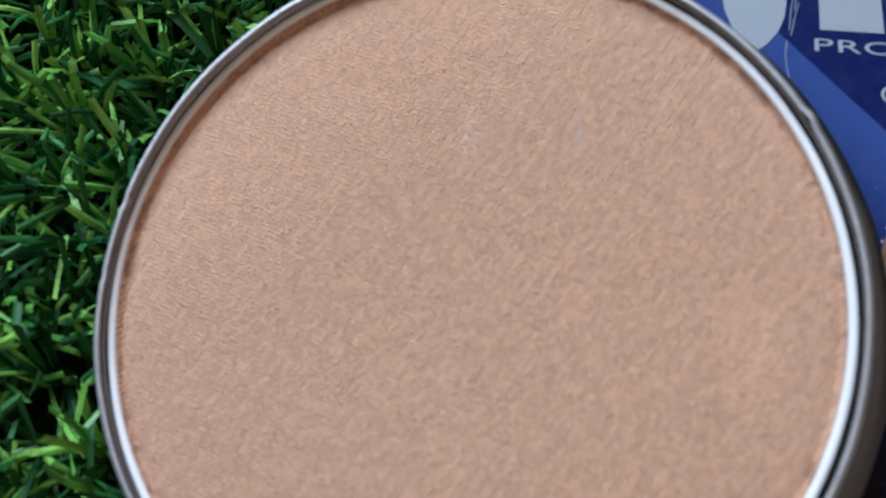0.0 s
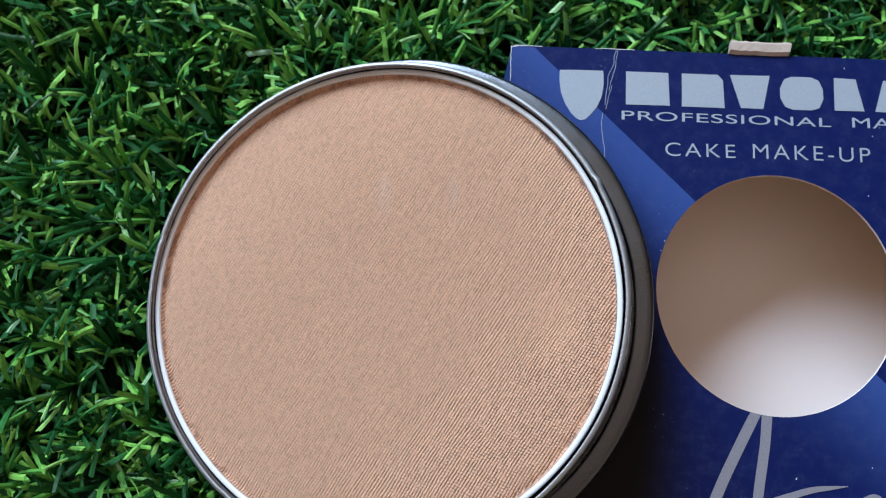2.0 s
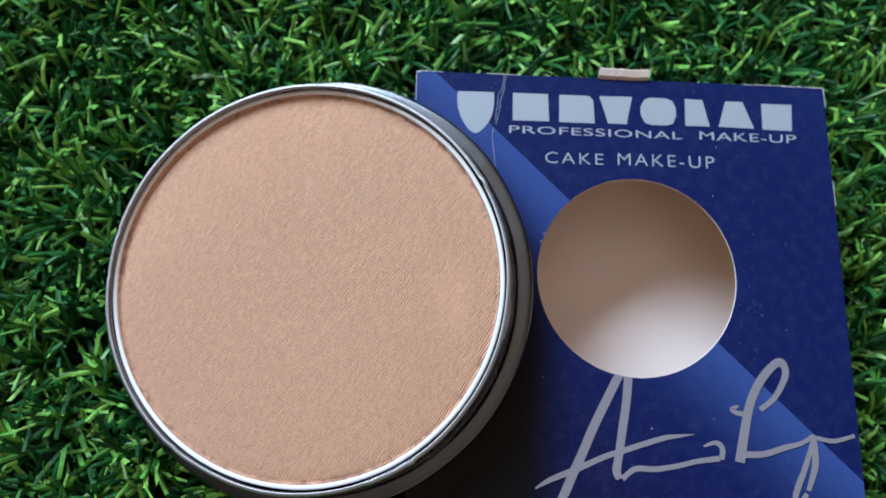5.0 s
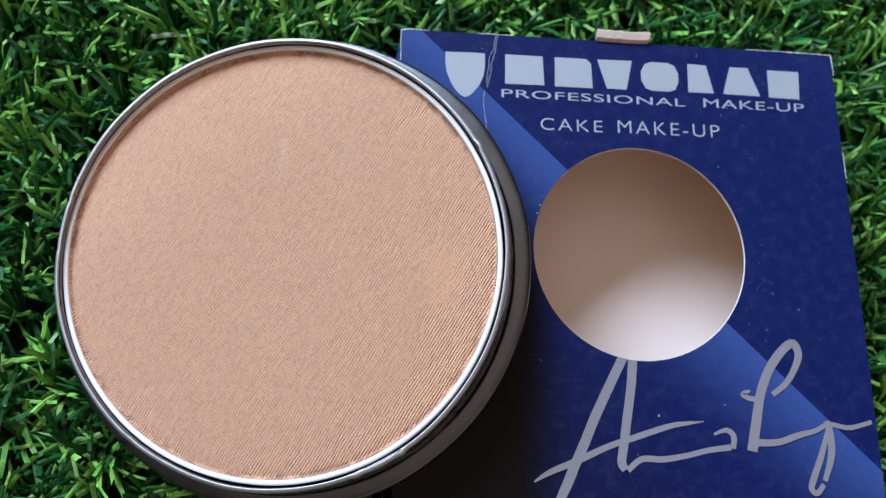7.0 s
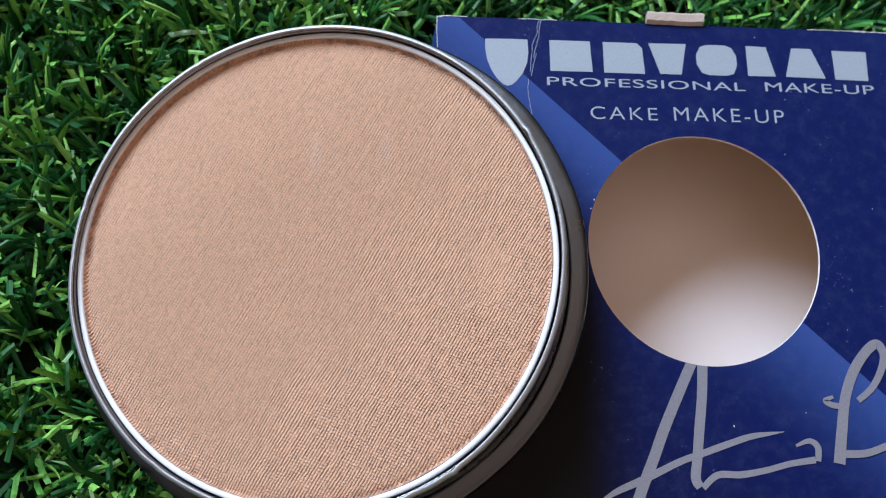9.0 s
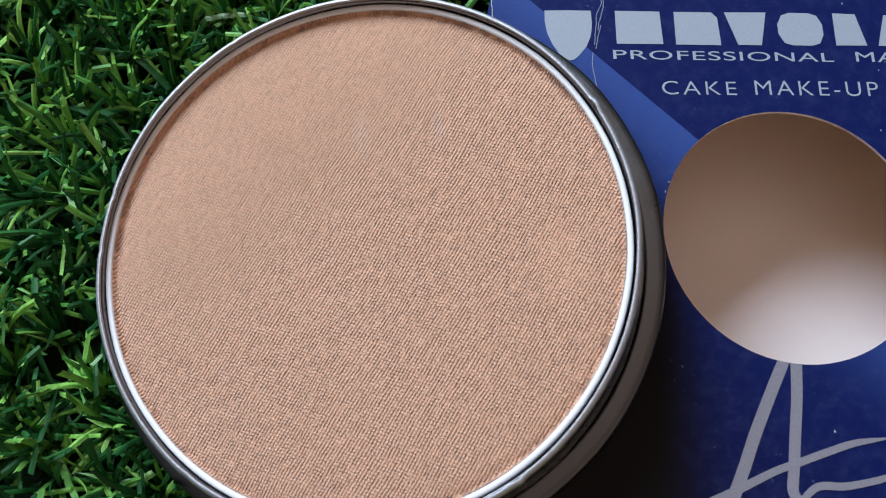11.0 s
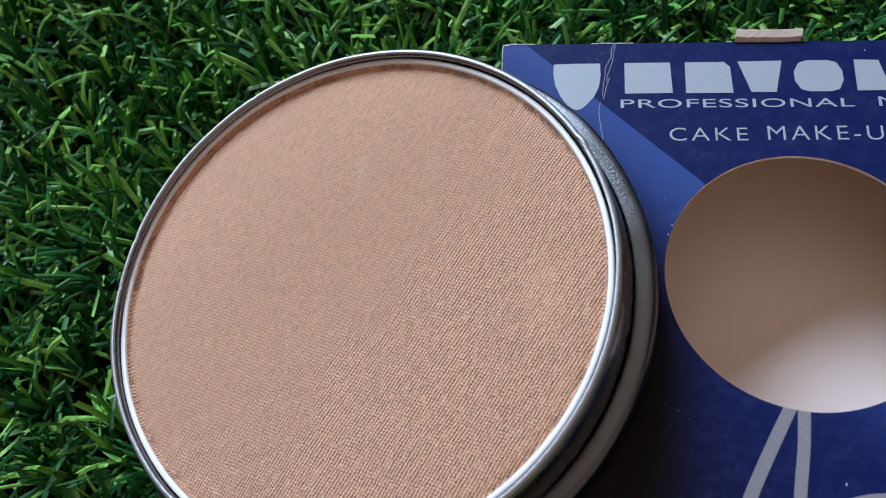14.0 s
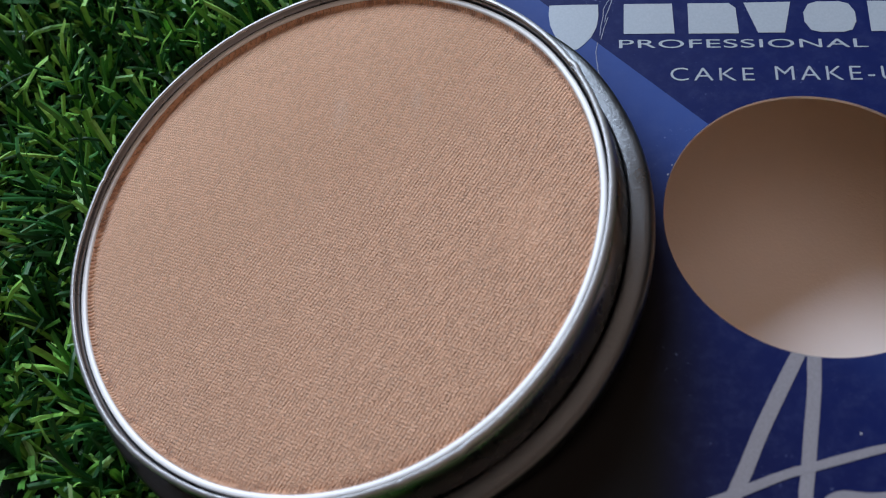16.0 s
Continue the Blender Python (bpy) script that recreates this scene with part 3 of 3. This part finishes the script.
wear("worn_edge", (-0.01, -0.03, .03), (0.10, 0.0, .035), (0.25, 0.003, .02), (0.50, 0.0, .010))
wear("worn_edge", (0.0, 0.0, .03), (-0.008, -0.25, .014), (-0.012, -0.60, .010))
wear("worn_edge", (1.35, 0.0, .008), (1.55, 0.003, .016), (1.80, 0.0, .012), (2.0, 0.0, .006))
wear("worn_edge", (6.35, 0.0, .006), (6.8, 0.005, .018), (7.3, 0.0, .024), (7.6, -0.003, .020), (8.0, -0.008, .035))
wear("worn_edge", (8.0, 0.0, .035), (8.015, -0.12, .02), (8.025, -0.4, .010))
wear("worn_edge", (8.06, -1.9, .006), (8.07, -2.1, .016), (8.08, -2.4, .006))
wear("crease", (1.70, 0.0, .012), (1.66, -0.12, .009), (1.64, -0.28, .012), (1.57, -0.42, .014), (1.55, -0.60, .008))
wear("crease", (1.72, -0.02, .007), (1.69, -0.18, .008), (1.66, -0.36, .006), (1.61, -0.52, .010), (1.57, -0.70, .006))
wear("crease", (1.55, -0.60, .007), (1.52, -0.78, .013), (1.505, -0.95, .007))
wear("crease", (1.62, -0.62, .006), (1.56, -0.82, .008), (1.52, -1.02, .005))
wear("crease", (1.47, -1.08, .008), (1.45, -1.25, .006), (1.46, -1.42, .010), (1.48, -1.58, .006), (1.50, -1.80, .010), (1.50, -1.93, .005))

for fx, fy, fr in ((4.345, -6.67, .022), (2.425, -3.13, .016), (2.365, -3.275, .018), (5.79, -1.31, .014), (5.67, -2.29, .014), (6.96, -4.83, .010), (5.50, -6.48, .010), (6.34, -5.20, .009), (5.39, -0.18, .014), (7.28, -5.34, .008), (6.42, -3.02, .010), (6.30, -4.02, .009), (7.05, -3.2, .012)):
    turn_ = random.uniform(0, 6.28)
    ring = [(fx + fr * random.uniform(0.4, 1.0) * math.cos(turn_ + 1.047 * q) * 0.7, fy + fr * random.uniform(0.5, 1.1) * math.sin(turn_ + 1.047 * q)) for q in range(6)]
    part("chipped_fleck", plate(ring, 0.001, 0.006), TORN, carton, "tiny pale chip in the print", flat=True)

# ---- artificial grass ----
rng = np.random.default_rng(11)
SEG = 5


def blades(n, x0, x1, y0, y1):
    """Roots, bends and ribbons of n blades (metres), each with a raised midrib, as an array n x (SEG + 1) x 3 x 3."""
    root = np.stack([rng.uniform(x0, x1, n), rng.uniform(y0, y1, n), 0.006 * rng.random(n) ** 1.5], -1)
    # tufts: pull the roots towards tuft centres on a jittered lattice
    cell = 0.0075
    tuft = np.floor(root[:, :2] / cell)
    h = np.sin(tuft[:, 0] * 127.1 + tuft[:, 1] * 311.7) * 43758.5453
    h2 = np.sin(tuft[:, 0] * 269.5 + tuft[:, 1] * 183.3) * 43758.5453
    jit = np.stack([h - np.floor(h), h2 - np.floor(h2)], -1)
    mid = (tuft + 0.2 + 0.6 * jit) * cell
    root[:, :2] = mid + (root[:, :2] - mid) * 0.30
    az = rng.uniform(0, 2 * np.pi, n)
    lean_az = 2 * np.pi * jit[:, 0] + 0.9 * rng.standard_normal(n)
    az = np.where(rng.random(n) < 0.55, lean_az, az)
    length = 0.0065 + 0.0080 * rng.random(n)
    curl = rng.normal(0, 0.35, n)
    tilt0 = np.radians(rng.uniform(4, 48, n))
    bend = np.radians(np.abs(rng.normal(20, 26, n)))
    # some blades are sharply folded over part of the way up
    fold = np.where(rng.random(n) < 0.36, np.radians(rng.uniform(45, 105, n)), 0.0)
    fold_at = rng.integers(2, SEG, n)
    width = rng.uniform(0.00056, 0.00108, n)
    keel = width * rng.uniform(0.10, 0.34, n)
    twist = rng.normal(0, 0.7, n)
    p, pts = root.copy(), []
    for k in range(SEG + 1):
        f = k / SEG
        tilt = np.minimum(tilt0 + bend * f ** 1.6 + np.where(k >= fold_at, fold, 0.0), np.radians(128))
        az_k = az + curl * f ** 2
        out = np.stack([np.cos(az_k), np.sin(az_k)], -1)
        way = np.concatenate([out * np.sin(tilt)[:, None], np.cos(tilt)[:, None]], -1)
        roll_ = az_k + np.pi / 2 + twist * f
        side = np.stack([np.cos(roll_), np.sin(roll_), 0.25 * np.sin(3 * az) * np.ones(n)], -1)
        back = np.cross(way, side)
        w = width * (0.78 + 0.22 * min(1, 2 * f))
        cut = way * (0.25 * w * np.sin(7 * az))[:, None] if k == SEG else 0.0
        pts.append(np.stack([p - side * w[:, None] / 2 - cut, p + back * keel[:, None], p + side * w[:, None] / 2 + cut], 1))
        p = p + way * (length / SEG)[:, None]
    return np.stack(pts, 1)


def free_of_things(pts):
    """Blades that run into the carton or the tin are left out."""
    q = pts.reshape(len(pts), -1, 3)
    x, y, z = q[..., 0] / CM, q[..., 1] / CM, q[..., 2]
    in_box = (x > -0.12) & (x < 8.30) & (y > -9.3) & (y < 0.06)
    d = (q - np.array(TIN_M.translation)) / CM
    n, a_, b_ = np.array(TIN_N), np.array(xa), np.array(ya)
    hh, rr = d @ n, np.hypot(d @ a_, d @ b_)
    in_tin = (hh > TIN_LOW - 0.02) & (rr < np.where(hh > -0.78, 3.76, 4.0))
    return ~(in_box | in_tin).any(1)


def grass_mesh(name, n, x0, x1, y0, y1, n_far, reach, label):
    """Dense blades in the given stretch, sparser ones round it out to the reach."""
    far = blades(n_far, x0 - reach, x1 + reach, y0 - reach, y1 + reach)
    r_ = far[:, 0, 0]
    far = far[~((r_[:, 0] > x0) & (r_[:, 0] < x1) & (r_[:, 1] > y0) & (r_[:, 1] < y1))]
    pts = np.concatenate([blades(n, x0, x1, y0, y1), far])
    pts = pts[free_of_things(pts)]
    m = len(pts)
    verts = pts.reshape(-1, 3)
    base = (np.arange(m) * 3 * (SEG + 1))[:, None, None]
    quad = np.array([[3 * k + e, 3 * k + e + 1, 3 * k + e + 4, 3 * k + e + 3] for k in range(SEG) for e in (0, 1)])[None]
    faces = (base + quad).reshape(-1, 4)
    me = bpy.data.meshes.new(name)
    me.from_pydata(verts.tolist(), [], faces.tolist())
    me.materials.append(GRASS)
    return tagged(new(name, me), label, "grass", kind="stuff")


grass_mesh("artificial_grass", 54000, -0.13, 0.155, -0.15, 0.11, 66000, 0.14, "short green plastic blades of artificial turf")
